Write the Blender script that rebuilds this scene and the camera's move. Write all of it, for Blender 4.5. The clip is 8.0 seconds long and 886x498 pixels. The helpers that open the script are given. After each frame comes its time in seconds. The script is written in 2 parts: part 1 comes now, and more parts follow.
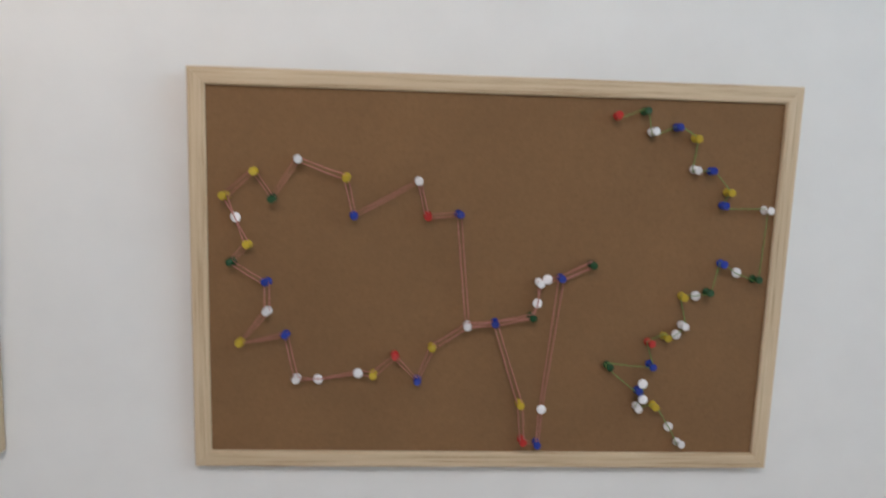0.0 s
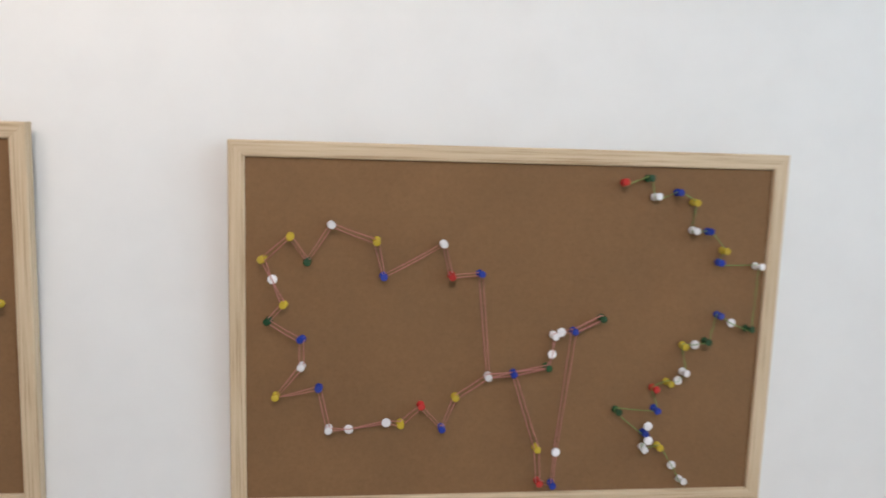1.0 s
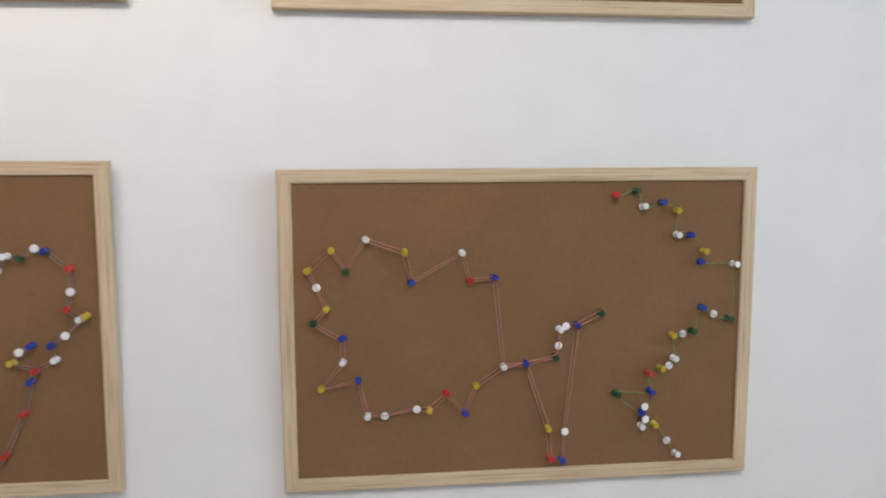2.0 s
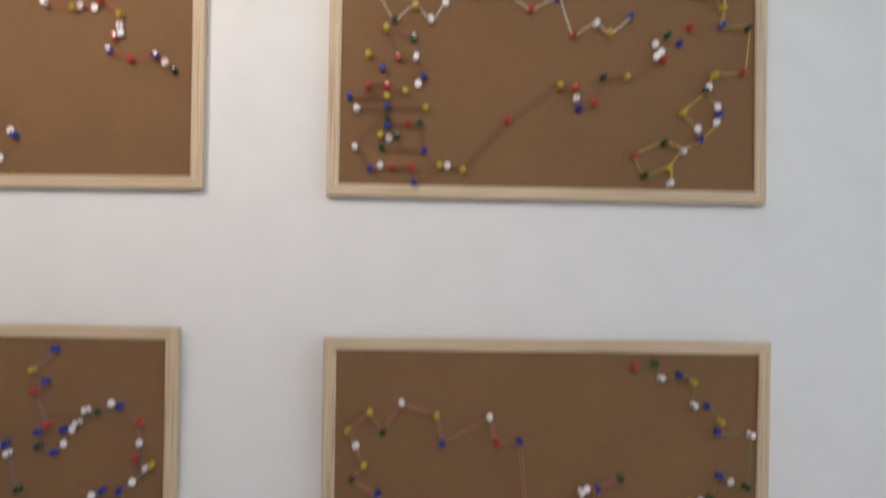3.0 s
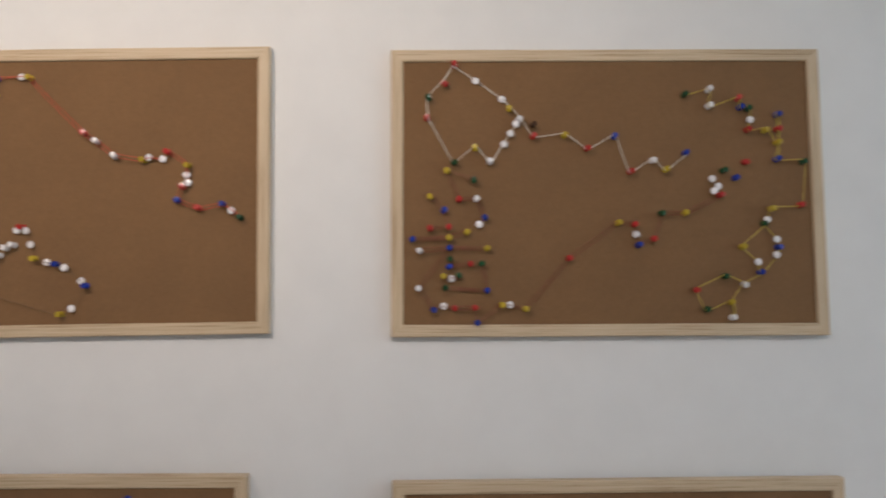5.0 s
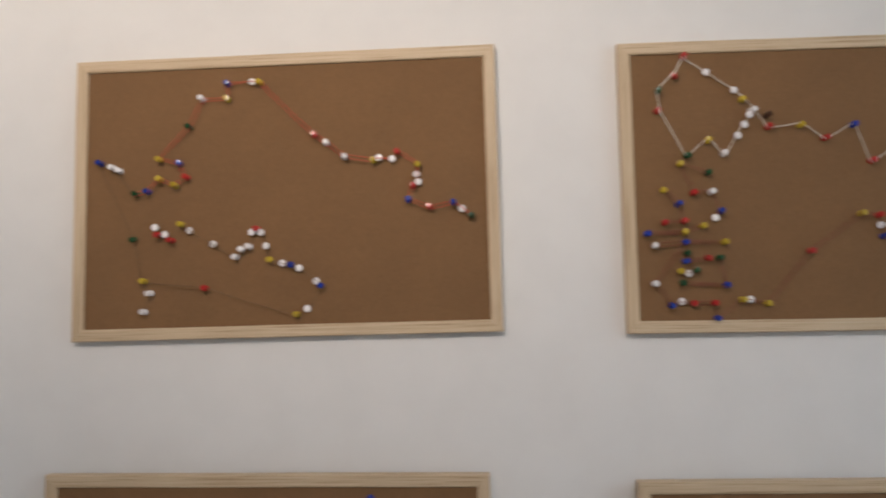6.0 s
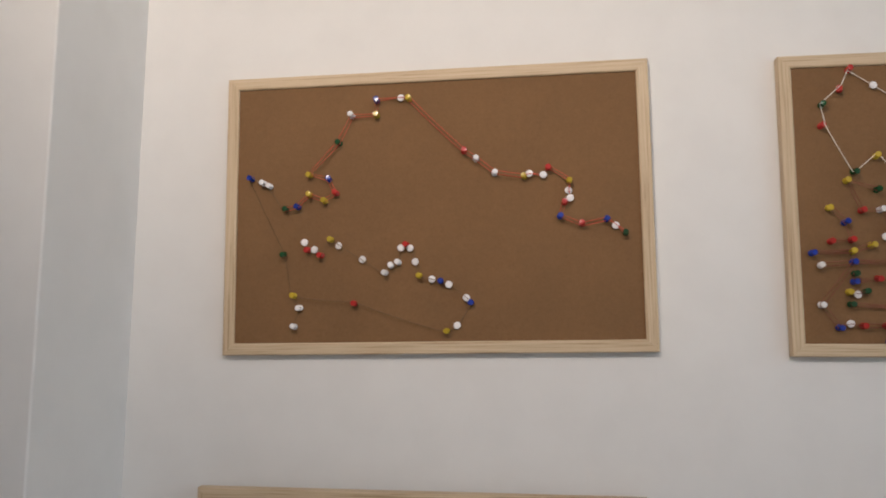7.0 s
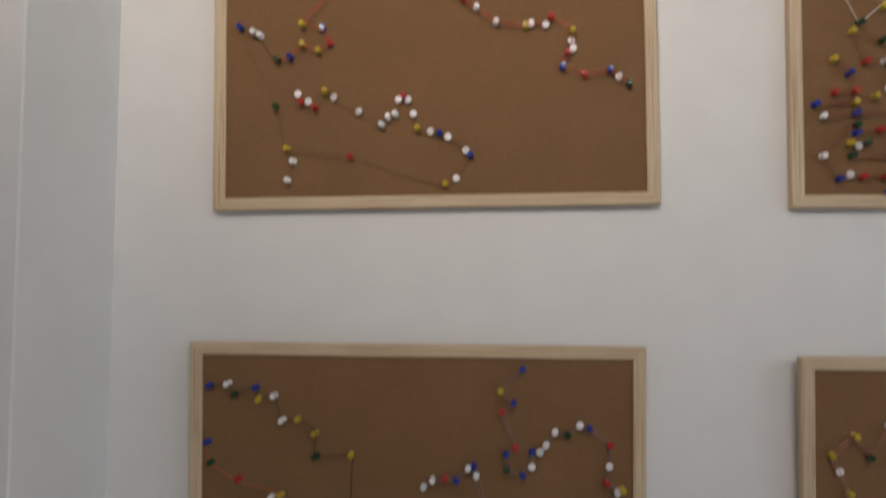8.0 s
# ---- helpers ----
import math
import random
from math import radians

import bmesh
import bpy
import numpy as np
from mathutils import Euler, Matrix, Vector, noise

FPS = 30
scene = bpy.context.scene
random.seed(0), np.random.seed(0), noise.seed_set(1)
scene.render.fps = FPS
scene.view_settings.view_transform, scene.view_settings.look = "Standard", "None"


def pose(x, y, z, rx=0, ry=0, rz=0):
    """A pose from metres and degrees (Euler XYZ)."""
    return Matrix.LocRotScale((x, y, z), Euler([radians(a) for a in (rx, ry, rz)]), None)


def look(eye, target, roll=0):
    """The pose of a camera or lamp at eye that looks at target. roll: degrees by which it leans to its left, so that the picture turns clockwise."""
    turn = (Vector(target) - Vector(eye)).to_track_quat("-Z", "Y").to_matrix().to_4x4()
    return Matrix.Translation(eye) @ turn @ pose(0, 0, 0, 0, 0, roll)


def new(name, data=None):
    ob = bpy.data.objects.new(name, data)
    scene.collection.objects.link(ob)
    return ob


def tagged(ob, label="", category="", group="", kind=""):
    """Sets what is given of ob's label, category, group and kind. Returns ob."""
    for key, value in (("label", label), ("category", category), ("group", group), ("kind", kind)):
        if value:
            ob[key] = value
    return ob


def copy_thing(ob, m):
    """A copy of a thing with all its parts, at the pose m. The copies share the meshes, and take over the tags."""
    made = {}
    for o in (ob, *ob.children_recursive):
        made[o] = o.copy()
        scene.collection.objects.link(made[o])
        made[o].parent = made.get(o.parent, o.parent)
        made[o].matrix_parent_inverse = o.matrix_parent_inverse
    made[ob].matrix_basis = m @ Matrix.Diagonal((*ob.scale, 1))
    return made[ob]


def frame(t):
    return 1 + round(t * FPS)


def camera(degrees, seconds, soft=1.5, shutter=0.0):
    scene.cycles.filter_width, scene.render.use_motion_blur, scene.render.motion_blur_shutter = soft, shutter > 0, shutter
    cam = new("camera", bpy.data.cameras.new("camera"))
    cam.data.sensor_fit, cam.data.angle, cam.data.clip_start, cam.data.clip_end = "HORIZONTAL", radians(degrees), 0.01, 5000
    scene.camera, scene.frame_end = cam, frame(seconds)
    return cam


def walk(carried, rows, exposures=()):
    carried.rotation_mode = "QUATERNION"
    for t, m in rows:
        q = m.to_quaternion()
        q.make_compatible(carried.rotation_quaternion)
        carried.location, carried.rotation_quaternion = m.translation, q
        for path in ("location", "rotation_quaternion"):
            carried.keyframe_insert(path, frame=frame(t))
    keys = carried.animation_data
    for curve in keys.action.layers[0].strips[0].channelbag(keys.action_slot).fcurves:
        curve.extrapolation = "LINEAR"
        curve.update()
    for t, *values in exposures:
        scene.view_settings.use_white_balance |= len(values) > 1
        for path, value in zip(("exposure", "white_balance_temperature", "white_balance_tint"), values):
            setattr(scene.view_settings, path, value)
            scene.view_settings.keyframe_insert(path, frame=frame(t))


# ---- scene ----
cam = camera(60.0, 8.0, 1.9, 0.6)
PATH = [
    (0, (0.2, -0.78, 1.429), (0.324, 1.199, 1.166), 1.7),
    (0.5, (0.158, -0.791, 1.468), (0.274, 1.191, 1.231), 0.8),
    (1, (0.128, -0.827, 1.479), (0.358, 1.148, 1.259), 1.5),
    (1.2, (0.126, -0.85, 1.477), (0.397, 1.121, 1.272), 0.5),
    (2.3, (0.093, -0.993, 1.481), (0.274, 0.992, 1.319), -0.1),
    (2.5, (0.098, -1.011, 1.514), (0.237, 0.978, 1.362), 1.7),
    (3, (0.131, -1.054, 1.594), (0.181, 0.945, 1.642), 0.8),
    (3.5, (0.141, -1.065, 1.65), (0.224, 0.925, 1.83), 0.5),
    (4, (0.151, -1.06, 1.67), (0.235, 0.926, 1.887), 0.2),
    (4.2, (0.151, -1.062, 1.676), (0.234, 0.924, 1.899), -0.1),
    (5.3, (-0.017, -1.068, 1.731), (-0.028, 0.926, 1.881), -0.7),
    (5.5, (-0.079, -1.065, 1.72), (-0.104, 0.927, 1.9), -0.9),
    (6, (-0.193, -1.062, 1.707), (-0.299, 0.926, 1.902), -1.1),
    (6.5, (-0.286, -1.057, 1.704), (-0.477, 0.92, 1.937), -0.6),
    (7, (-0.329, -1.061, 1.712), (-0.569, 0.91, 1.948), -0.2),
    (7.5, (-0.356, -1.045, 1.651), (-0.508, 0.938, 1.864), 0.3),
    (8, (-0.376, -1.034, 1.589), (-0.53, 0.958, 1.684), 0.0),
]
# exposure over the walk: it darkens as the camera backs off
EXPOSURES = [(0.0, 0.18, 6260, 14), (0.5, 0.42, 6290, 15), (1.2, 0.49, 6290, 14), (2.5, 0.20, 6220, 15), (3.0, -0.03, 6280, 16), (3.5, -0.38, 6350, 17), (4.2, -0.41, 6390, 16),
             (6.5, -0.45, 6440, 16), (7.0, -0.45, 6440, 16), (8.0, -0.59, 6400, 15)]
walk(cam, [(t, look(eye, target, roll)) for t, eye, target, roll in PATH], EXPOSURES)

# ---- world, sun and the large lights ----
world = bpy.data.worlds.new("sky")
world.use_nodes = True
scene.world = world
sky = world.node_tree.nodes.new("ShaderNodeTexSky")
sky.sky_type = "NISHITA"
sky.sun_disc = False
sky.sun_elevation, sky.sun_rotation = radians(42), radians(250)
backdrop = world.node_tree.nodes["Background"]
backdrop.inputs["Strength"].default_value = 0.1
world.node_tree.links.new(sky.outputs[0], backdrop.inputs["Color"])

sun = new("sun", bpy.data.lights.new("sun", "SUN"))
sun.data.energy, sun.data.angle, sun.data.color = 1.0, radians(10), (1.0, 0.96, 0.9)
sun.matrix_world = look((-6, 4, 8), (0, 0, 0))

WIN_X, WIN_Y0, WIN_Y1, WIN_Z0, WIN_Z1 = 1.75, -2.6, -0.45, 1.52, 2.46
window_light = new("window_light", bpy.data.lights.new("window_light", "AREA"))
window_light.data.shape = "RECTANGLE"
window_light.data.size, window_light.data.size_y = WIN_Y1 - WIN_Y0, WIN_Z1 - WIN_Z0
window_light.data.energy, window_light.data.color = 13.4, (0.68, 0.91, 1.0)
window_light.matrix_world = look((WIN_X + 0.27, (WIN_Y0 + WIN_Y1) / 2, (WIN_Z0 + WIN_Z1) / 2), (-1, (WIN_Y0 + WIN_Y1) / 2, (WIN_Z0 + WIN_Z1) / 2))

LAMP = (0.15, -1.95, 2.66)
lamp_light = new("lamp_light", bpy.data.lights.new("lamp_light", "AREA"))
lamp_light.data.shape, lamp_light.data.size = "SQUARE", 0.56
lamp_light.data.energy, lamp_light.data.color = 22.5, (1.0, 0.925, 0.88)
lamp_light.matrix_world = look((LAMP[0], LAMP[1], LAMP[2] - 0.035), (LAMP[0], LAMP[1] + 0.001, 0))

# an unseen ceiling spotlight, added to brighten the upper part of the board wall
SPOT = (-0.68, -1.5, 2.50)
SPOT_AIM = (-0.42, 0.0, 2.46)
added_spot_light = new("added_spot_light", bpy.data.lights.new("added_spot_light", "SPOT"))
added_spot_light.data.energy, added_spot_light.data.color = 74, (1.0, 0.86, 0.70)
added_spot_light.data.spot_size, added_spot_light.data.spot_blend, added_spot_light.data.shadow_soft_size = radians(80), 1.0, 0.15
added_spot_light.matrix_world = look(SPOT, SPOT_AIM)


# ---- materials ----
def material(name, colour, roughness=0.6, metallic=0.0):
    m = bpy.data.materials.new(name)
    m.use_nodes = True
    b = m.node_tree.nodes["Principled BSDF"]
    b.inputs["Base Color"].default_value = (*colour, 1)
    b.inputs["Roughness"].default_value = roughness
    b.inputs["Metallic"].default_value = metallic
    return m, m.node_tree.nodes, m.node_tree.links, b


def ramp(nodes, stops):
    r = nodes.new("ShaderNodeValToRGB")
    while len(r.color_ramp.elements) < len(stops):
        r.color_ramp.elements.new(0.5)
    for e, (p, c) in zip(r.color_ramp.elements, stops):
        e.position, e.color = p, (*c, 1)
    return r


def noise_tex(nodes, links, vector, scale, detail=4.0, rough=0.55):
    n = nodes.new("ShaderNodeTexNoise")
    n.inputs["Scale"].default_value, n.inputs["Detail"].default_value, n.inputs["Roughness"].default_value = scale, detail, rough
    links.new(vector, n.inputs["Vector"])
    return n


def bumped(nodes, links, b, height, strength, distance):
    k = nodes.new("ShaderNodeBump")
    k.inputs["Strength"].default_value, k.inputs["Distance"].default_value = strength, distance
    links.new(height, k.inputs["Height"])
    links.new(k.outputs[0], b.inputs["Normal"])


def mix(nodes, links, a, b, fac, mode="MIX"):
    m = nodes.new("ShaderNodeMix")
    m.data_type, m.blend_type = "RGBA", mode
    for value, socket in ((fac, 0), (a, 6), (b, 7)):
        if isinstance(value, (int, float)):
            m.inputs[socket].default_value = value
        elif isinstance(value, tuple):
            m.inputs[socket].default_value = (*value, 1)
        else:
            links.new(value, m.inputs[socket])
    return m.outputs[2]


def paint_material(name, colour, seed):
    """Matt emulsion on plaster: faint roller stipple, faint cloudy unevenness."""
    m, nodes, links, b = material(name, colour, 0.75)
    co = nodes.new("ShaderNodeTexCoord").outputs["Object"]
    large = noise_tex(nodes, links, co, 1.7 + seed, 3)
    mid = noise_tex(nodes, links, co, 14, 4)
    tone = ramp(nodes, [(0.3, tuple(c * 0.965 for c in colour)), (0.7, colour)])
    links.new(large.outputs[0], tone.inputs[0])
    spots = ramp(nodes, [(0.35, (0.97, 0.97, 0.97)), (0.6, (1, 1, 1))])
    links.new(mid.outputs[0], spots.inputs[0])
    links.new(mix(nodes, links, tone.outputs[0], spots.outputs[0], 1.0, "MULTIPLY"), b.inputs["Base Color"])
    fine = noise_tex(nodes, links, co, 420, 3)
    bumped(nodes, links, b, fine.outputs[0], 0.12, 0.0006)
    return m


def cork_material():
    m, nodes, links, b = material("cork", (0.21, 0.11, 0.055), 0.9)
    co = nodes.new("ShaderNodeTexCoord").outputs["Object"]
    grain = nodes.new("ShaderNodeTexVoronoi")
    grain.inputs["Scale"].default_value = 520
    links.new(co, grain.inputs["Vector"])
    speck = noise_tex(nodes, links, co, 260, 4, 0.7)
    cloud = noise_tex(nodes, links, co, 9, 4)
    tone = ramp(nodes, [(0.26, (0.184, 0.097, 0.039)), (0.48, (0.210, 0.111, 0.0465)), (0.62, (0.216, 0.115, 0.0485)), (0.82, (0.238, 0.133, 0.060))])
    links.new(speck.outputs[0], tone.inputs[0])
    cells = ramp(nodes, [(0.0, (0.96, 0.96, 0.96)), (1.0, (1.03, 1.03, 1.03))])
    links.new(grain.outputs["Color"], cells.inputs[0])
    clouds = ramp(nodes, [(0.3, (0.93, 0.93, 0.93)), (0.7, (1.06, 1.05, 1.04))])
    links.new(cloud.outputs[0], clouds.inputs[0])
    flake = ramp(nodes, [(0.36, (0.972, 0.97, 0.965)), (0.52, (1, 1, 1)), (0.68, (1.03, 1.035, 1.04))])
    links.new(noise_tex(nodes, links, co, 95, 3, 0.6).outputs[0], flake.inputs[0])
    c = mix(nodes, links, tone.outputs[0], cells.outputs[0], 0.7, "MULTIPLY")
    c = mix(nodes, links, c, flake.outputs[0], 1.0, "MULTIPLY")
    links.new(mix(nodes, links, c, clouds.outputs[0], 1.0, "MULTIPLY"), b.inputs["Base Color"])
    bumped(nodes, links, b, speck.outputs[0], 0.35, 0.0006)
    return m


def pine_material():
    """Raw pine, grain along the local x axis of each rail."""
    m, nodes, links, b = material("pine", (0.62, 0.45, 0.28), 0.55)
    co = nodes.new("ShaderNodeTexCoord").outputs["Object"]
    info = nodes.new("ShaderNodeObjectInfo")
    shift = nodes.new("ShaderNodeVectorMath")
    shift.operation = "MULTIPLY_ADD"
    links.new(info.outputs["Random"], shift.inputs[0])
    shift.inputs[1].default_value = (7.0, 3.0, 5.0)
    links.new(co, shift.inputs[2])
    squeeze = nodes.new("ShaderNodeMapping")
    squeeze.inputs["Scale"].default_value = (4.0, 200.0, 200.0)
    links.new(shift.outputs[0], squeeze.inputs["Vector"])
    grain = noise_tex(nodes, links, squeeze.outputs[0], 2.2, 5, 0.6)
    tone = ramp(nodes, [(0.32, (0.40, 0.27, 0.155)), (0.46, (0.58, 0.445, 0.29)), (0.58, (0.63, 0.495, 0.335)), (0.74, (0.67, 0.545, 0.385))])
    links.new(grain.outputs[0], tone.inputs[0])
    blot = noise_tex(nodes, links, shift.outputs[0], 6, 3)
    patch = ramp(nodes, [(0.3, (0.92, 0.90, 0.88)), (0.7, (1.03, 1.03, 1.03))])
    links.new(blot.outputs[0], patch.inputs[0])
    links.new(mix(nodes, links, tone.outputs[0], patch.outputs[0], 1.0, "MULTIPLY"), b.inputs["Base Color"])
    bumped(nodes, links, b, grain.outputs[0], 0.15, 0.0004)
    return m


def plastic_material(name, colour):
    m, nodes, links, b = material(name, colour, 0.28)
    info = nodes.new("ShaderNodeObjectInfo")
    tone = ramp(nodes, [(0.0, tuple(c * 0.86 for c in colour)), (1.0, tuple(min(1, c * 1.1) for c in colour))])
    links.new(info.outputs["Random"], tone.inputs[0])
    links.new(tone.outputs[0], b.inputs["Base Color"])
    co = nodes.new("ShaderNodeTexCoord").outputs["Object"]
    scuff = noise_tex(nodes, links, co, 300, 3)
    rough = nodes.new("ShaderNodeMapRange")
    rough.inputs["To Min"].default_value, rough.inputs["To Max"].default_value = 0.11, 0.24
    links.new(scuff.outputs[0], rough.inputs["Value"])
    links.new(rough.outputs[0], b.inputs["Roughness"])
    return m


def yarn_material(name, colour):
    m, nodes, links, b = material(name, colour, 0.85)
    co = nodes.new("ShaderNodeTexCoord").outputs["Object"]
    fuzz = noise_tex(nodes, links, co, 900, 3)
    tone = ramp(nodes, [(0.3, tuple(c * 0.82 for c in colour)), (0.7, tuple(min(1, c * 1.12) for c in colour))])
    links.new(fuzz.outputs[0], tone.inputs[0])
    links.new(tone.outputs[0], b.inputs["Base Color"])
    bumped(nodes, links, b, fuzz.outputs[0], 0.3, 0.0003)
    return m


WALL_PAINT = paint_material("wall_paint", (0.80, 0.79, 0.77), 0.0)
CEILING_PAINT = paint_material("ceiling_paint", (0.80, 0.79, 0.77), 0.6)
FLOOR_MAT, _n, _l, _b = material("floor_lino", (0.42, 0.38, 0.34), 0.5)
_co = _n.new("ShaderNodeTexCoord").outputs["Object"]
_t = ramp(_n, [(0.3, (0.37, 0.33, 0.29)), (0.7, (0.47, 0.43, 0.385))])
_l.new(noise_tex(_n, _l, _co, 40, 5).outputs[0], _t.inputs[0])
_l.new(_t.outputs[0], _b.inputs["Base Color"])
CORK = cork_material()
PINE = pine_material()
BACKING = material("hardboard", (0.22, 0.14, 0.08), 0.8)[0]
STEEL = material("steel", (0.62, 0.62, 0.63), 0.25, 1.0)[0]
WHITE_ENAMEL = material("white_enamel", (0.8, 0.8, 0.79), 0.35)[0]
GLASS, _n, _l, _b = material("window_glass", (1, 1, 1), 0.02)
_b.inputs["Transmission Weight"].default_value = 1.0
DIFFUSER, _n, _l, _b = material("lamp_diffuser", (0.9, 0.9, 0.88), 0.5)
_b.inputs["Emission Color"].default_value = (1.0, 0.95, 0.91, 1)
_b.inputs["Emission Strength"].default_value = 3.0
PIN_COLOURS = {
    "w": ("white", plastic_material("white_plastic", (0.80, 0.78, 0.79))),
    "t": ("white", plastic_material("white_enamelled_tack", (0.82, 0.79, 0.80))),
    "y": ("yellow", plastic_material("yellow_plastic", (0.51, 0.365, 0.033))),
    "r": ("red", plastic_material("red_plastic", (0.46, 0.032, 0.027))),
    "g": ("dark green", plastic_material("green_plastic", (0.012, 0.062, 0.022))),
    "b": ("blue", plastic_material("blue_plastic", (0.018, 0.040, 0.29))),
    "n": ("dark brown", plastic_material("brown_plastic", (0.06, 0.025, 0.012))),
}
YARNS = {
    "pink": yarn_material("pink_yarn", (0.47, 0.19, 0.155)),
    "green": yarn_material("green_yarn", (0.15, 0.27, 0.07)),
    "white": yarn_material("white_yarn", (0.93, 0.85, 0.75)),
    "yellow": yarn_material("yellow_yarn", (0.66, 0.49, 0.09)),
    "dark red": yarn_material("dark_red_yarn", (0.23, 0.065, 0.04)),
    "red": yarn_material("red_yarn", (0.56, 0.09, 0.05)),
    "dark olive": yarn_material("olive_yarn", (0.165, 0.098, 0.045)),
    "mauve": yarn_material("mauve_yarn", (0.28, 0.19, 0.21)),
    "black": yarn_material("black_yarn", (0.045, 0.03, 0.022)),
}


# ---- building helpers ----
def mesh_of(name, bm, mat):
    me = bpy.data.meshes.new(name)
    bm.to_mesh(me)
    bm.free()
    me.materials.append(mat)
    return me


def part(name, bm, mat, parent, label=""):
    """One bmesh as one mesh object under a thing or a part."""
    ob = new(name, mesh_of(name, bm, mat))
    ob.parent = parent
    return tagged(ob, label)


def add_box(bm, x0, x1, y0, y1, z0, z1, bevel=0.0):
    made = bmesh.ops.create_cube(bm, size=1.0)["verts"]
    bmesh.ops.scale(bm, vec=(x1 - x0, y1 - y0, z1 - z0), verts=made)
    bmesh.ops.translate(bm, vec=((x0 + x1) / 2, (y0 + y1) / 2, (z0 + z1) / 2), verts=made)
    if bevel:
        edges = list({e for v in made for e in v.link_edges})
        bmesh.ops.bevel(bm, geom=edges, offset=bevel, segments=2, affect="EDGES", profile=0.5)
    return bm


def structure(name, boxes, mat, label, category):
    bm = bmesh.new()
    for b in boxes:
        add_box(bm, *b)
    return tagged(new(name, mesh_of(name, bm, mat)), label, category, kind="structure")


# ---- the room ----
LEFT_X, NOOK_Y, FAR_X, BACK_Y, CEIL_Z = -0.9155, -0.205, -2.4, -4.2, 2.75
structure("wall_north", [(LEFT_X - 0.25, WIN_X + 0.3, 0.0, 0.2, 0, CEIL_Z)], WALL_PAINT,
          "white painted plaster wall behind the cork boards", "wall")
# the projecting pier that closes the board wall on one side
bm = add_box(bmesh.new(), FAR_X, LEFT_X, NOOK_Y, 0.0, 0, CEIL_Z)
bmesh.ops.bevel(bm, geom=[e for e in bm.edges if all(abs(v.co.x - LEFT_X) < 1e-4 and abs(v.co.y - NOOK_Y) < 1e-4 for v in e.verts)],
                offset=0.0025, segments=3, affect="EDGES", profile=0.5)
# its plaster is a little out of plumb: the side runs outwards towards the ceiling
for v in bm.verts:
    if v.co.x > LEFT_X - 0.05:
        v.co.x += 0.012 * (v.co.z - 1.85) - (0.006 if v.co.y < NOOK_Y / 2 else 0.0)
tagged(new("wall_pier", mesh_of("wall_pier", bm, WALL_PAINT)), "white painted wall pier standing proud of the board wall", "wall", kind="structure")
structure("wall_west", [(FAR_X - 0.2, FAR_X, BACK_Y, 0.0, 0, CEIL_Z)], WALL_PAINT, "white painted plaster side wall of the room", "wall")
structure("wall_south", [(FAR_X - 0.2, WIN_X + 0.3, BACK_Y - 0.2, BACK_Y, 0, CEIL_Z)], WALL_PAINT, "white painted plaster rear wall of the room", "wall")
structure("wall_east", [
    (WIN_X, WIN_X + 0.3, WIN_Y1, 0.0, 0, CEIL_Z), (WIN_X, WIN_X + 0.3, BACK_Y, WIN_Y0, 0, CEIL_Z),
    (WIN_X, WIN_X + 0.3, WIN_Y0, WIN_Y1, 0, WIN_Z0), (WIN_X, WIN_X + 0.3, WIN_Y0, WIN_Y1, WIN_Z1, CEIL_Z)],
    WALL_PAINT, "white painted window wall with a deep opening", "wall")
structure("floor", [(FAR_X - 0.2, WIN_X + 0.3, BACK_Y - 0.2, 0.2, -0.2, 0)], FLOOR_MAT, "light grey-brown floor covering of the room", "floor")
structure("ceiling", [(FAR_X - 0.2, WIN_X + 0.3, BACK_Y - 0.2, 0.2, CEIL_Z, CEIL_Z + 0.2)], CEILING_PAINT, "plain white painted ceiling", "ceiling")
structure("ground", [(-400, 400, -400, 400, -3.4, -3.2)], FLOOR_MAT, "grey paved ground outside the window", "ground")

window = tagged(new("window_1"), "white framed window with two clear glass panes", "window", kind="structure")
window.location = (WIN_X + 0.16, (WIN_Y0 + WIN_Y1) / 2, WIN_Z0)
ww, wh = WIN_Y1 - WIN_Y0, WIN_Z1 - WIN_Z0
for y0, y1, z0, z1 in ((-ww / 2, -ww / 2 + 0.06, 0, wh), (ww / 2 - 0.06, ww / 2, 0, wh), (-0.03, 0.03, 0.06, wh - 0.06),
                       (-ww / 2 + 0.06, ww / 2 - 0.06, 0, 0.06), (-ww / 2 + 0.06, ww / 2 - 0.06, wh - 0.06, wh)):
    part("window_frame", add_box(bmesh.new(), -0.03, 0.03, y0, y1, z0, z1, 0.004), WHITE_ENAMEL, window)
for y0, y1 in ((-ww / 2 + 0.06, -0.03), (0.03, ww / 2 - 0.06)):
    pane = part("pane", add_box(bmesh.new(), -0.003, 0.003, y0, y1, 0.06, wh - 0.06), GLASS, window)
    pane.visible_shadow = False

ceiling_light = tagged(new("ceiling_light"), "square white ceiling light with a warm glowing diffuser", "ceiling light")
ceiling_light.location = (LAMP[0], LAMP[1], CEIL_Z)
for x0, x1, y0, y1 in ((-0.32, 0.32, -0.32, -0.295), (-0.32, 0.32, 0.295, 0.32), (-0.32, -0.295, -0.295, 0.295), (0.295, 0.32, -0.295, 0.295)):
    part("frame", add_box(bmesh.new(), x0, x1, y0, y1, -0.11, 0.0, 0.003), WHITE_ENAMEL, ceiling_light)
part("diffuser", add_box(bmesh.new(), -0.294, 0.294, -0.294, 0.294, -0.1, -0.09), DIFFUSER, ceiling_light)


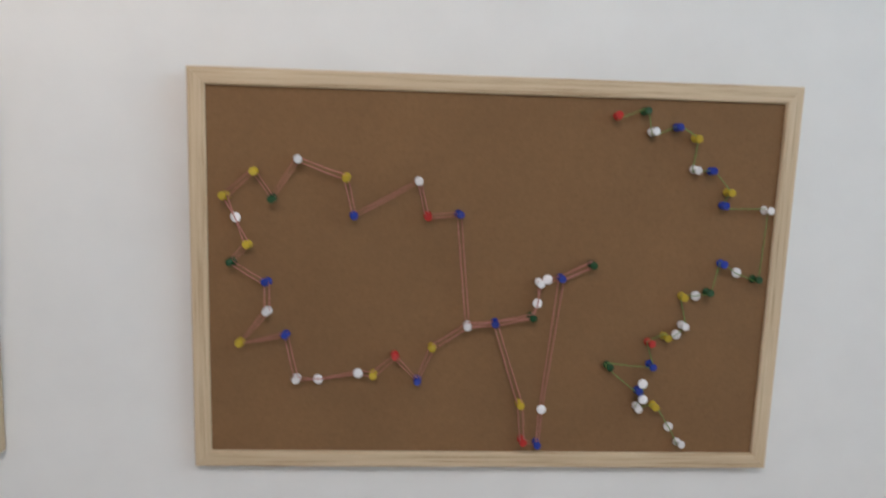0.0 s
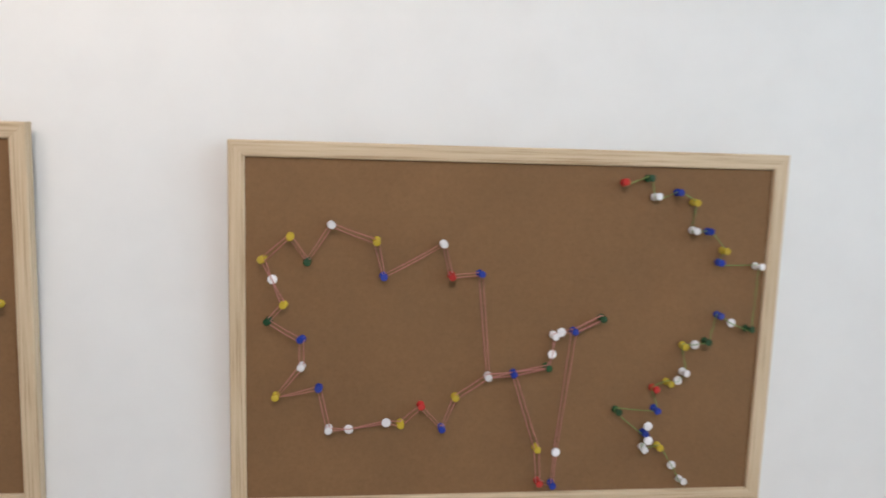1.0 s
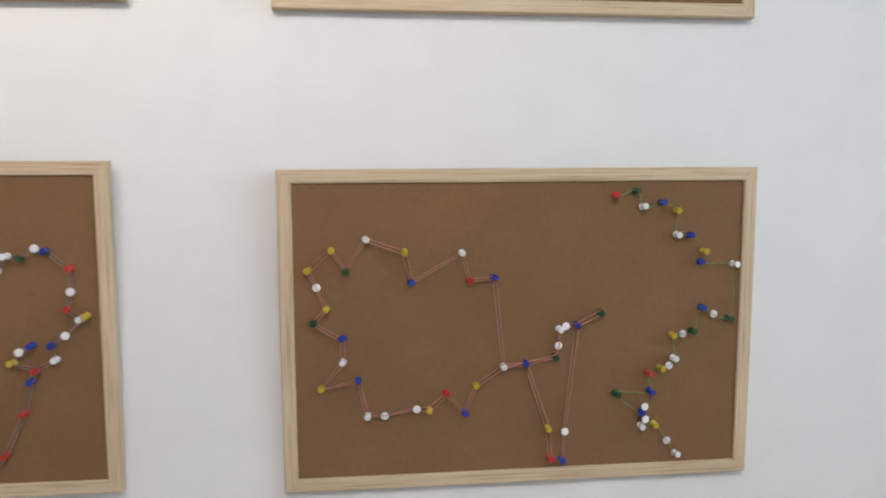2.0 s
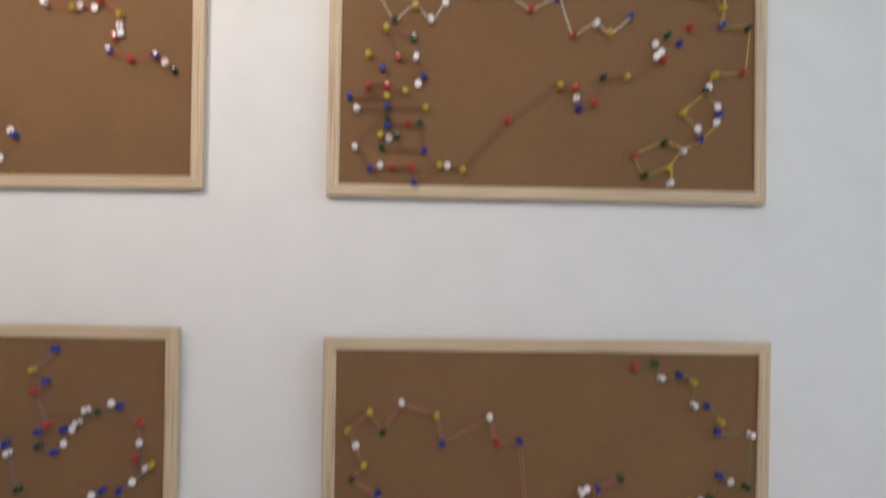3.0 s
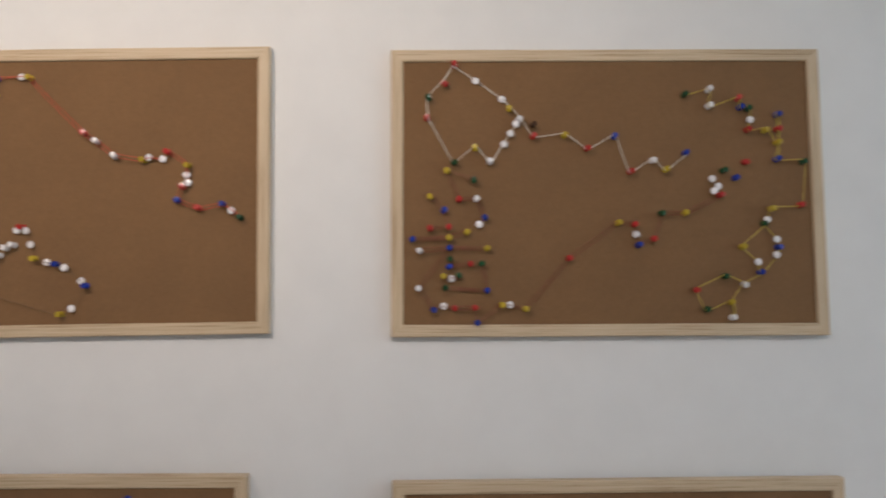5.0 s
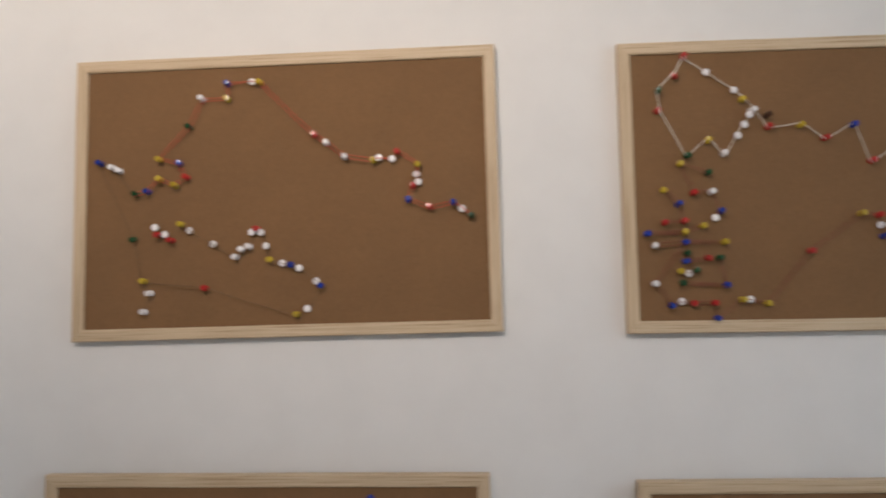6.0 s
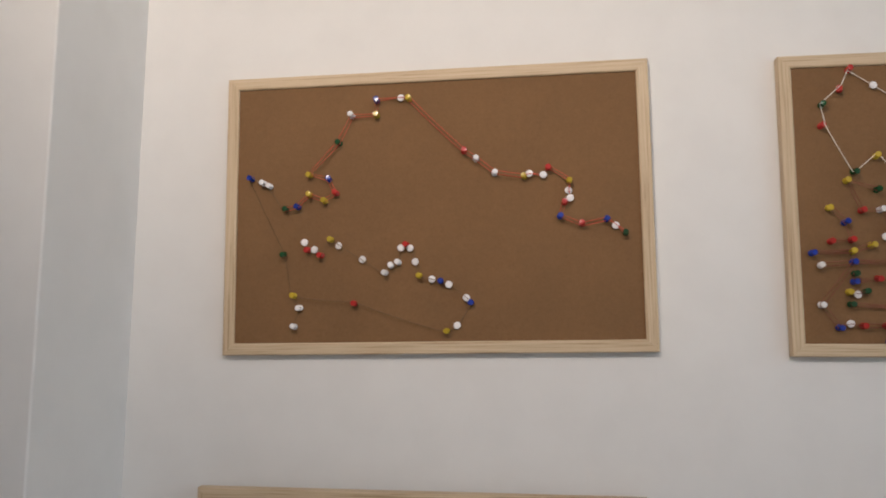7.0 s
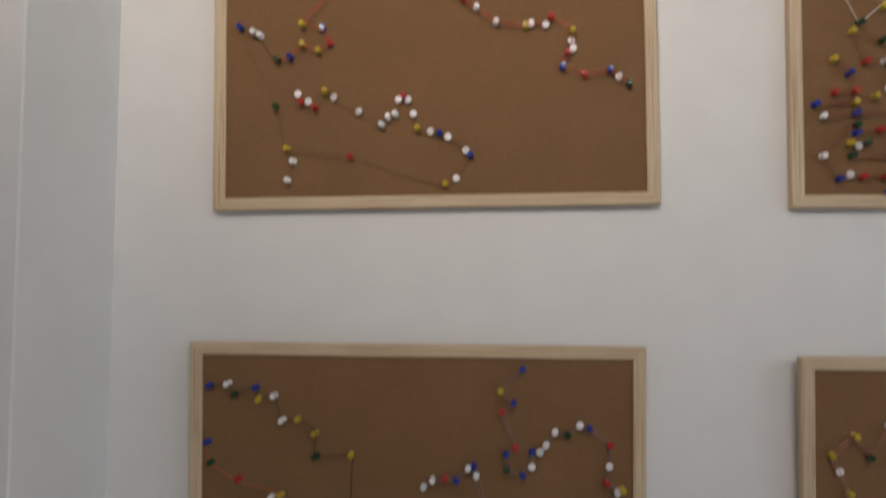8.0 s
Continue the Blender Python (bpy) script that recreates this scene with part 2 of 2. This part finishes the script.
# added spotlight housing: drum behind its glowing lens, on a bracket under the ceiling
spotlight = tagged(new("spotlight"), "added unseen white drum-shaped ceiling spotlight aimed at the board wall", "spotlight")
spotlight.location = (SPOT[0], SPOT[1], CEIL_Z)
part("mounting_plate", add_box(bmesh.new(), -0.06, 0.06, -0.14, 0.02, -0.015, 0.0, 0.003), WHITE_ENAMEL, spotlight)
part("bracket", add_box(bmesh.new(), -0.012, 0.012, -0.15, -0.13, -0.115, -0.015, 0.002), WHITE_ENAMEL, spotlight)


# ---- cork boards ----
BOARD_W, BOARD_H, RAIL, FRONT, CORK_Y = 0.602, 0.402, 0.0168, -0.0142, -0.0112


def rail_mesh(name, length):
    """A mitred pine moulding along x, its outer edge at z = 0, its inner edge at z = RAIL; flat back at y = 0."""
    profile = [(0.0, 0.0), (FRONT + 0.0016, 0.0), (FRONT + 0.0005, 0.0005), (FRONT, 0.0016), (FRONT, 0.0070), (FRONT, 0.0138),
               (FRONT + 0.0004, RAIL - 0.0012), (FRONT + 0.0014, RAIL - 0.0001), (FRONT + 0.0024, RAIL), (0.0, RAIL)]
    bm = bmesh.new()
    ends = []
    cuts = [0.0, 0.17, 0.39, 0.62, 0.84, 1.0]
    for k, f in enumerate(cuts):
        ring = []
        for y, z in profile:
            half = length / 2 - z - 0.00012
            wobble = 0.00035 * noise.noise((f * 9 + length * 30, z * 60, 3.1)) if 0 < k < len(cuts) - 1 else 0.0
            ring.append(bm.verts.new((-half + 2 * half * f, y, z + wobble)))
        ends.append(ring)
    n = len(profile)
    for a, b in zip(ends, ends[1:]):
        for i in range(n):
            bm.faces.new((a[i], a[(i + 1) % n], b[(i + 1) % n], b[i]))
    bm.faces.new(ends[0][::-1])
    bm.faces.new(ends[-1])
    bmesh.ops.recalc_face_normals(bm, faces=bm.faces)
    return mesh_of(name, bm, PINE)


LONG_RAIL, SHORT_RAIL = rail_mesh("long_rail", BOARD_W), rail_mesh("short_rail", BOARD_H)


def cork_board(x, z, tilt, label, lean=0.0):
    """lean: how far the top edge hangs out from the wall, in metres."""
    board = tagged(new("cork_board"), label, "cork board", "cork boards on the wall")
    board.matrix_world = pose(x, -lean / 2, z, math.degrees(lean / BOARD_H), tilt, 0)
    for me, px, pz, turn in ((LONG_RAIL, 0, -BOARD_H / 2, 0), (SHORT_RAIL, BOARD_W / 2, 0, -90), (LONG_RAIL, 0, BOARD_H / 2, 180), (SHORT_RAIL, -BOARD_W / 2, 0, 90)):
        rail = new("frame_rail", me)
        rail.parent = board
        rail.matrix_basis = pose(px, -0.001, pz, 0, turn, 0)
    w, h = BOARD_W / 2 - RAIL + 0.0005, BOARD_H / 2 - RAIL + 0.0005
    part("cork_sheet", add_box(bmesh.new(), -w, w, CORK_Y, -0.0050, -h, h), CORK, board, "brown fine-grained cork sheet")
    part("backing", add_box(bmesh.new(), -w, w, -0.0046, -0.0020, -h, h), BACKING, board, "thin brown hardboard backing")
    return board


LEAN = 0.014  # the lower boards hang forward at their tops
cork_board(0.2995, 1.8890, 0.2, "pine-framed cork board with white, yellow and dark red string figures")
cork_board(-0.4710, 1.8945, -0.38, "pine-framed cork board with red and dark olive string figures")
cork_board(0.3005, 1.298, 0.0, "pine-framed cork board with pink and green string figures", LEAN)
cork_board(-0.4945, 1.3110, 0.35, "pine-framed cork board with mauve and black string figures", LEAN)


# ---- push pins ----
def lathe(profile, around=18):
    """Turned form about -y: pairs of radius and height."""
    bm = bmesh.new()
    rings = []
    for r, h in profile:
        if r < 1e-6:
            rings.append([bm.verts.new((0, -h, 0))])
        else:
            rings.append([bm.verts.new((r * math.cos(a), -h, r * math.sin(a))) for a in (2 * math.pi * k / around for k in range(around))])
    for a, b in zip(rings, rings[1:]):
        for k in range(around):
            j = (k + 1) % around
            if len(a) == 1:
                bm.faces.new((a[0], b[k], b[j]))
            elif len(b) == 1:
                bm.faces.new((a[k], a[j], b[0]))
            else:
                bm.faces.new((a[k], a[j], b[j], b[k]))
    bmesh.ops.recalc_face_normals(bm, faces=bm.faces)
    for f in bm.faces:
        f.smooth = abs(f.normal.y) < 0.93
    return bm


drum = part("drum", lathe([(0, 0.25), (0.11, 0.25), (0.145, 0.235), (0.158, 0.12), (0.154, 0.11), (0.148, 0.12), (0.14, 0.16), (0, 0.17)], 32), WHITE_ENAMEL, spotlight)
drum.location = (0, 0, SPOT[2] - CEIL_Z)
part("lens", lathe([(0, 0.150), (0.138, 0.150), (0.138, 0.156), (0, 0.156)], 32), DIFFUSER, drum, "warm glowing lens of the added spotlight")
PIN_TOP, TACK_TOP = 0.0152, 0.0082
HANDLE = [(0, 0.0018), (0.0033, 0.0018), (0.0040, 0.0022), (0.0041, 0.0031), (0.0035, 0.0039), (0.0023, 0.0048), (0.0017, 0.0064), (0.0016, 0.0088),
          (0.0019, 0.0107), (0.0028, 0.0119), (0.0036, 0.0125), (0.0039, 0.0133), (0.0038, 0.0143), (0.0033, 0.0148), (0.0012, 0.0149), (0.0009, PIN_TOP), (0, PIN_TOP)]
TACK = [(0, 0.0052), (0.0040, 0.0054), (0.0047, 0.0060), (0.0048, 0.0068), (0.0045, 0.0074), (0.0036, 0.0077), (0.0018, 0.0079), (0.0012, TACK_TOP), (0, TACK_TOP)]
NEEDLE = [(0, -0.0045), (0.0005, -0.0015), (0.0006, 0.0), (0.0006, 0.0025)]
TACK_NEEDLE = [(0, -0.0045), (0.0005, -0.0015), (0.0006, 0.0), (0.0006, 0.0055)]
_needles = {PIN_TOP: mesh_of("needle", lathe(NEEDLE, 8), STEEL), TACK_TOP: mesh_of("needle", lathe(TACK_NEEDLE, 8), STEEL)}
PROTO = {}


def push_pin(colour, m):
    """One pin at pose m, whose origin lies on the cork; the first of each colour is built, the others copied."""
    if colour in PROTO:
        return copy_thing(PROTO[colour], m)
    word, mat = PIN_COLOURS[colour]
    flat = colour == "t"
    if flat:
        pin = tagged(new("thumb_tack"), f"{word} flat round-headed thumb tack stuck in cork", "thumb tack", "white thumb tacks")
        part("head", lathe([(r * 1.04, h) for r, h in TACK]), mat, pin)
    else:
        pin = tagged(new("push_pin"), f"{word} plastic push pin with a waisted head stuck in cork", "push pin", f"{word} push pins")
        part("handle", lathe([(r * 1.04, h) for r, h in HANDLE]), mat, pin)
    needle = new("needle", _needles[TACK_TOP if flat else PIN_TOP])
    needle.parent = pin
    tagged(needle, "thin steel needle")
    pin.matrix_basis = m
    PROTO[colour] = pin
    return pin


def pins(corner, spots):
    """Pins from a board's lower left corner: colour (and s where string runs over its head), millimetres across and up.
    Returns for each the foot, the axis, the height that the string runs over (or 0) and the pin's own height."""
    made = []
    for c, x, z in spots:
        tilt, turn = random.gauss(0, 3.5), random.gauss(0, 3.5)
        sink = random.uniform(-0.0008, 0.0006)
        tall = TACK_TOP if c[0] == "t" else PIN_TOP
        m = pose(0, 0, 0, tilt, random.uniform(0, 360), turn)
        r = pose(0, 0, 0, tilt, 0, turn)
        axis = (r @ Vector((0, -1, 0, 0))).to_3d()
        top = Vector((corner[0] + x / 1000, CORK_Y - tall - sink - corner[2] * z / 1000 / BOARD_H, corner[1] + z / 1000))
        foot = top - axis * tall
        push_pin(c[0], Matrix.Translation(foot) @ m)
        made.append((foot, axis, tall if c.endswith("s") else 0.0, tall))
    return made


# ---- strings ----
def tube(points, radius, sides=6):
    bm = bmesh.new()
    rings = []
    for i, p in enumerate(points):
        a, b = points[max(0, i - 1)], points[min(len(points) - 1, i + 1)]
        d = (b - a).normalized()
        u = d.cross(Vector((0, 1, 0)) if abs(d.y) < 0.9 else Vector((1, 0, 0))).normalized()
        v = d.cross(u)
        r = radius * random.uniform(0.88, 1.12)
        rings.append([bm.verts.new(p + u * r * math.cos(t) + v * r * math.sin(t)) for t in (2 * math.pi * k / sides for k in range(sides))])
    for a, b in zip(rings, rings[1:]):
        for k in range(sides):
            f = bm.faces.new((a[k], a[(k + 1) % sides], b[(k + 1) % sides], b[k]))
            f.smooth = True
    bm.faces.new(rings[0][::-1])
    bm.faces.new(rings[-1])
    bmesh.ops.recalc_face_normals(bm, faces=bm.faces)
    return bm


def strand(stops, radius, side):
    """The places that one run of yarn passes. side 0: round the outside of each turn; 1 or -1: along one flank of every pin."""
    pts = []
    n = len(stops)
    for i, (foot, axis, over, tall) in enumerate(stops):
        here = foot + axis * (random.uniform(0.0062, 0.0098) if tall == PIN_TOP else random.uniform(0.0028, 0.0044))
        r = (0.0019 if tall == PIN_TOP else 0.0007) + radius
        before = stops[i - 1][0] if i else stops[min(1, n - 1)][0]
        after = stops[i + 1][0] if i < n - 1 else stops[max(0, n - 2)][0]
        d_in, d_out = Vector((foot.x - before.x, 0, foot.z - before.z)), Vector((after.x - foot.x, 0, after.z - foot.z))
        d_in, d_out = d_in.normalized(), d_out.normalized()
        if over and 0 < i < n - 1 and side >= 0:
            top = foot + axis * (over + radius * 0.9)
            pts += [top - d_in * 0.0043 - axis * 0.0002, top, top + d_out * 0.0043 - axis * 0.0002]
            continue
        if i == 0:
            d_in = d_out
        if i == n - 1:
            d_out = d_in
        if side:
            along = d_in + d_out
            along = along.normalized() if along.length > 0.1 else d_in
            pts.append(here + Vector((-along.z, 0, along.x)) * r * side)
            continue
        out = d_in - d_out
        out = out.normalized() if out.length > 0.15 else Vector((-d_in.z, 0, d_in.x)) * random.choice((-1, 1))
        if i == 0:
            out = -d_out
        if i == n - 1:
            out = d_in
        spread = math.acos(max(-1, min(1, d_in.dot(d_out)))) / 2 if 0 < i < n - 1 else 1.2
        turn = 1 if (d_in.x * d_out.z - d_in.z * d_out.x) >= 0 else -1
        for a in ((-spread, 0, spread) if spread > 0.2 else (0,)):
            a *= turn
            pts.append(here + Vector((out.x * math.cos(a) - out.z * math.sin(a), 0, out.x * math.sin(a) + out.z * math.cos(a))) * r)
    return pts


def string(colour, stops, label, radius=0.0007, twice=False):
    """Yarn led from pin to pin, round each pin's waist or over its head; twice: there and back, one run on either flank of the pins."""
    if twice:
        pts = strand(stops, radius, 1)
        end = stops[-1][0] + stops[-1][1] * 0.008
        pts += [end + (stops[-1][0] - stops[-2][0]).normalized() * (0.0019 + radius)]
        pts += strand(stops, radius, -1)[::-1]
    else:
        pts = strand(stops, radius, 0)
    fine = []
    for a, b in zip(pts, pts[1:]):
        steps = max(1, int((b - a).length / 0.02))
        sag = 0.0006 * (b - a).length / 0.05
        for k in range(steps):
            f = k / steps
            fine.append(a.lerp(b, f) + Vector((0, 0, -sag * 4 * f * (1 - f))))
    fine.append(pts[-1])
    return tagged(new("string", mesh_of("string", tube(fine, radius), YARNS[colour])), label, "string", "strings on the cork boards")


BOARD_A, BOARD_B, BOARD_C, BOARD_D = (0.0, 1.688, 0.0), (-0.771, 1.694, 0.0), (-0.002, 1.097, LEAN), (-0.7965, 1.107, LEAN)


def at(made, *order):
    return [made[i] for i in order]


# lower board: the closed pink figure and its tail
outline = pins(BOARD_C, [
    ("y", 36, 279), ("y", 64, 305), ("g", 82, 280), ("w", 107, 317), ("y", 152, 299), ("b", 162, 264), ("w", 224, 299), ("r", 232, 263),
    ("b", 265, 267), ("w", 276, 154), ("b", 305, 156), ("g", 343, 165), ("ts", 347, 178), ("w", 348, 199), ("t", 356, 202), ("b", 369, 204),
    ("g", 400, 220), ("ts", 46, 259), ("y", 57, 233), ("g", 41, 215), ("b", 76, 193), ("w", 76, 166), ("y", 49, 132), ("b", 95, 143),
    ("w", 105, 96), ("ts", 127, 96), ("t", 167, 102), ("y", 182, 101), ("r", 204, 120), ("b", 227, 96), ("y", 241, 131), ("y", 334, 71),
    ("r", 338, 31), ("b", 354, 27), ("t", 357, 65),
])
string("pink", at(outline, *range(17)), "doubled pink yarn zigzag stretched between push pins on cork", 0.0006, True)
string("pink", at(outline, 0, *range(17, 31), 9, 10, 31, 32, 33, 34, 15), "doubled pink yarn outline stretched low between push pins on cork", 0.0006, True)
string("pink", at(outline, 15, 16, 15), "short thick pink yarn between two push pins on cork", 0.0008)
string("pink", at(outline, 9, 10, 11), "short thick pink yarn between three push pins on cork")
# lower board: the green figure beside the frame
ridge = pins(BOARD_C, [
    ("r", 416, 366), ("g", 444, 373), ("w", 453, 351), ("b", 478, 357), ("y", 496, 347), ("w", 498, 316), ("b", 516, 314), ("y", 534, 296),
    ("b", 530, 281), ("w", 576, 277), ("g", 571, 208), ("ts", 550, 213), ("b", 534, 222), ("g", 522, 193), ("ts", 510, 189), ("y", 496, 188),
    ("w", 499, 157), ("ts", 492, 147), ("y", 482, 146), ("r", 466, 139), ("b", 469, 114), ("g", 424, 114), ("b", 456, 88), ("t", 462, 94),
    ("t", 463, 77), ("w", 457, 70), ("y", 475, 70), ("ts", 493, 47), ("w", 506, 28),
])
string("green", at(ridge, *range(29)), "thin green yarn zigzag stretched between push pins on cork", 0.0005)
# upper board: the white loop and its tail
crest = pins(BOARD_A, [
    ("r", 89, 378), ("t", 117, 357), ("t", 154, 331), ("y", 164, 318), ("w", 177, 303), ("r", 198, 279), ("y", 241, 280), ("r", 272, 261),
    ("b", 309, 277), ("r", 332, 228), ("w", 362, 242), ("y", 380, 230), ("b", 408, 253), ("rs", 74, 356), ("g", 51, 333), ("rs", 50, 304),
    ("g", 87, 244), ("y", 115, 262), ("w", 137, 244), ("t", 156, 267), ("t", 165, 282), ("t", 173, 295), ("n", 197, 293),
])
string("white", at(crest, *range(13)), "white yarn stretched between push pins on cork", 0.00058)
string("white", at(crest, 0, *range(13, 22), 4), "white yarn loop closed round push pins on cork", 0.00058)
# upper board: the dark red tangle
knot = pins(BOARD_A, [
    ("y", 76, 230), ("g", 113, 217), ("y", 53, 196), ("r", 93, 190), ("w", 117, 191), ("b", 72, 176), ("b", 127, 164), ("t", 120, 155),
    ("r", 52, 150), ("r", 78, 151), ("y", 103, 145), ("y", 78, 137), ("b", 28, 136), ("w", 38, 120), ("b", 79, 123), ("y", 130, 121),
    ("g", 79, 108), ("g", 123, 101), ("r", 108, 100), ("b", 79, 97), ("y", 71, 83), ("ts", 81, 81), ("g", 92, 82), ("g", 73, 68),
    ("w", 36, 68), ("b", 130, 64),
])
# upper board: the dark red trail that leaves it
trail = pins(BOARD_A, [
    ("b", 56, 40), ("ts", 70, 43), ("r", 85, 40), ("r", 113, 40), ("b", 116, 21), ("y", 151, 44), ("ts", 161, 44), ("y", 182, 38),
    ("r", 243, 108), ("y", 313, 156), ("r", 334, 153), ("ts", 336, 141), ("b", 339, 123), ("r", 361, 135), ("g", 373, 168), ("y", 405, 168),
    ("r", 453, 191), ("t", 446, 199), ("t", 453, 206), ("t", 445, 218), ("g", 461, 228), ("b", 477, 217), ("r", 490, 238),
])
for order in ((1, 0, 3, 4, 6, 7), (2, 5, 9, 8, 9), (10, 11, 12, 11), (13, 14, 15, 14, 13), (19, 18, 19, 16), (14, 24), (17, 25, 23, 25), (20, 21, 22)):
    string("dark red", at(knot, *order), "dark red yarn tangled between close-set push pins on cork", 0.00045, True)
string("dark red", at(knot, 24) + at(trail, 0, 1, 2, 3, 4, 5, 6, 7, 8, 9, 10, 11, 12, 13, 14, 15, 16), "dark red yarn trail stretched between push pins on cork", 0.00045, True)
string("dark red", at(trail, 3, 2, 3), "short doubled dark red yarn between push pins on cork", 0.0005)
# upper board: the yellow figure beside the frame
chain = pins(BOARD_A, [
    ("g", 410, 336), ("w", 444, 341), ("w", 444, 319), ("r", 484, 330), ("b", 487, 317), ("g", 498, 315), ("t", 500, 299), ("r", 496, 285),
    ("y", 521, 286), ("y", 537, 266), ("r", 538, 285), ("b", 539, 307), ("b", 535, 243), ("g", 571, 240), ("r", 566, 180), ("y", 525, 174),
    ("t", 519, 159), ("g", 513, 154), ("y", 483, 121), ("t", 503, 100), ("b", 506, 86), ("t", 530, 131), ("b", 533, 121), ("t", 530, 108),
    ("w", 482, 68), ("y", 465, 47), ("g", 457, 81), ("r", 416, 63), ("g", 430, 36), ("w", 466, 23),
])
for order in ((0, 1, 2, 3, 4, 5, 6, 7, 8, 9), (9, 11, 9, 12, 9), (12, 13, 14, 15, 16, 17, 18, 19, 20), (17, 21, 22, 23, 20, 24, 25), (24, 26, 27, 28, 25, 29, 25)):
    string("yellow", at(chain, *order), "yellow yarn stretched between push pins on cork", 0.0006)
# upper board by the pier: the red wave
wave = pins(BOARD_B, [
    ("g", 562, 160), ("ts", 549, 173), ("b", 538, 180), ("r", 506, 172), ("b", 476, 186), ("r", 482, 205), ("t", 490, 210), ("ts", 488, 220),
    ("y", 489, 236), ("r", 461, 255), ("t", 454, 243), ("ts", 435, 245), ("y", 427, 242), ("w", 386, 250), ("w", 362, 269), ("r", 345, 281),
    ("y", 266, 359), ("ts", 255, 361), ("b", 221, 359), ("y", 220, 337), ("w", 185, 335), ("g", 165, 298), ("y", 124, 254), ("b", 152, 245),
    ("r", 162, 224), ("y", 146, 215), ("y", 124, 223), ("b", 107, 207), ("g", 89, 202),
])
string("red", at(wave, *range(29)), "doubled red yarn wave stretched between push pins on cork", 0.00055, True)
# upper board by the pier: the dark figure
dark_loop = pins(BOARD_B, [
    ("b", 37, 249), ("w", 56, 243), ("w", 65, 238), ("g", 88, 138), ("y", 103, 81), ("w", 112, 63), ("w", 105, 38), ("r", 190, 68),
    ("y", 320, 31), ("t", 334, 38), ("b", 353, 69), ("ts", 347, 76), ("t", 323, 94), ("b", 313, 98), ("ts", 300, 101), ("y", 281, 106),
    ("t", 276, 126), ("t", 269, 145), ("r", 263, 150), ("t", 256, 145), ("w", 252, 125), ("w", 242, 122), ("w", 233, 111), ("ts", 202, 129),
    ("ts", 168, 151), ("y", 156, 159), ("r", 141, 137), ("t", 132, 145), ("r", 122, 144), ("t", 118, 156),
])
string("dark olive", at(dark_loop, 2, 1, 0, 3, 4, 5, 6), "dark olive yarn stretched between push pins on cork", 0.00042)
string("dark olive", at(dark_loop, 4, *range(7, 30)), "dark olive yarn loop stretched between push pins on cork", 0.00042)
string("dark olive", at(dark_loop, 2) + at(wave, 28), "short dark olive yarn between push pins on cork", 0.0005)
# lower board by the pier: the black descent
stair = pins(BOARD_D, [
    ("b", 31, 349), ("w", 55, 352), ("g", 66, 338), ("b", 94, 347), ("y", 99, 335), ("w", 118, 336), ("w", 130, 303), ("y", 151, 305),
    ("y", 173, 289), ("g", 174, 257), ("y", 222, 259),
])
stair += pins(BOARD_D, [("g", 219, 129)])
string("black", at(stair, *range(12)), "black yarn descending between push pins on cork", 0.0006)
# lower board by the pier: the red figure at the rim
low_red = pins(BOARD_D, [
    ("b", 28, 274), ("g", 32, 248), ("r", 70, 226), ("y", 127, 206), ("w", 114, 201),
])
string("red", at(low_red, *range(5)), "red yarn stretched between push pins on cork", 0.0005)
# lower board by the pier: the mauve hook
hook = pins(BOARD_D, [
    ("b", 446, 374), ("y", 417, 346), ("b", 434, 329), ("r", 419, 320), ("r", 437, 273), ("b", 425, 264), ("g", 425, 245), ("b", 445, 239),
    ("t", 457, 249), ("b", 458, 267), ("t", 468, 267), ("w", 476, 275), ("w", 487, 294), ("g", 503, 287), ("t", 519, 302), ("b", 531, 299),
    ("r", 557, 278), ("t", 556, 250), ("r", 551, 232), ("w", 566, 217), ("y", 573, 221), ("w", 386, 236), ("b", 383, 248), ("w", 376, 246),
    ("b", 361, 229), ("r", 345, 231), ("w", 329, 229), ("w", 318, 219),
])
# lower board by the pier: the foot of the mauve hook and the red cluster
claw = pins(BOARD_D, [
    ("t", 547, 198), ("b", 532, 187), ("w", 535, 169), ("b", 509, 187), ("t", 494, 180), ("y", 486, 166), ("r", 513, 159), ("b", 506, 144),
    ("r", 497, 107), ("r", 472, 56), ("b", 456, 35), ("g", 440, 43), ("w", 433, 31), ("g", 453, 87), ("y", 425, 164), ("r", 430, 118),
    ("r", 420, 105), ("w", 434, 99), ("r", 412, 80), ("y", 414, 60), ("b", 383, 125), ("b", 393, 106), ("w", 405, 76), ("r", 388, 76),
    ("w", 381, 81), ("g", 399, 188),
])
string("mauve", at(hook, 0, 1, 2, 3, 4, 5, 6, 7, 8, 9, 10, 11, 12, 13, 14, 15, 16, 17, 18, 19, 20) + at(claw, 0, 1, 2, 6, 5, 4, 3), "mauve yarn hook stretched between push pins on cork", 0.00045, True)
string("mauve", at(claw, 6, 7, 8, 9, 10, 12, 11, 13, 14), "mauve yarn tail stretched between push pins on cork", 0.00045, True)
string("mauve", at(hook, 27, 26, 25, 24, 23, 22, 21) + at(claw, 25), "mauve yarn row stretched between push pins on cork", 0.00045, True)
string("red", at(claw, 15, 16, 17, 18, 19, 22, 23, 24, 21, 20), "red yarn tangle between close-set push pins on cork", 0.0005)
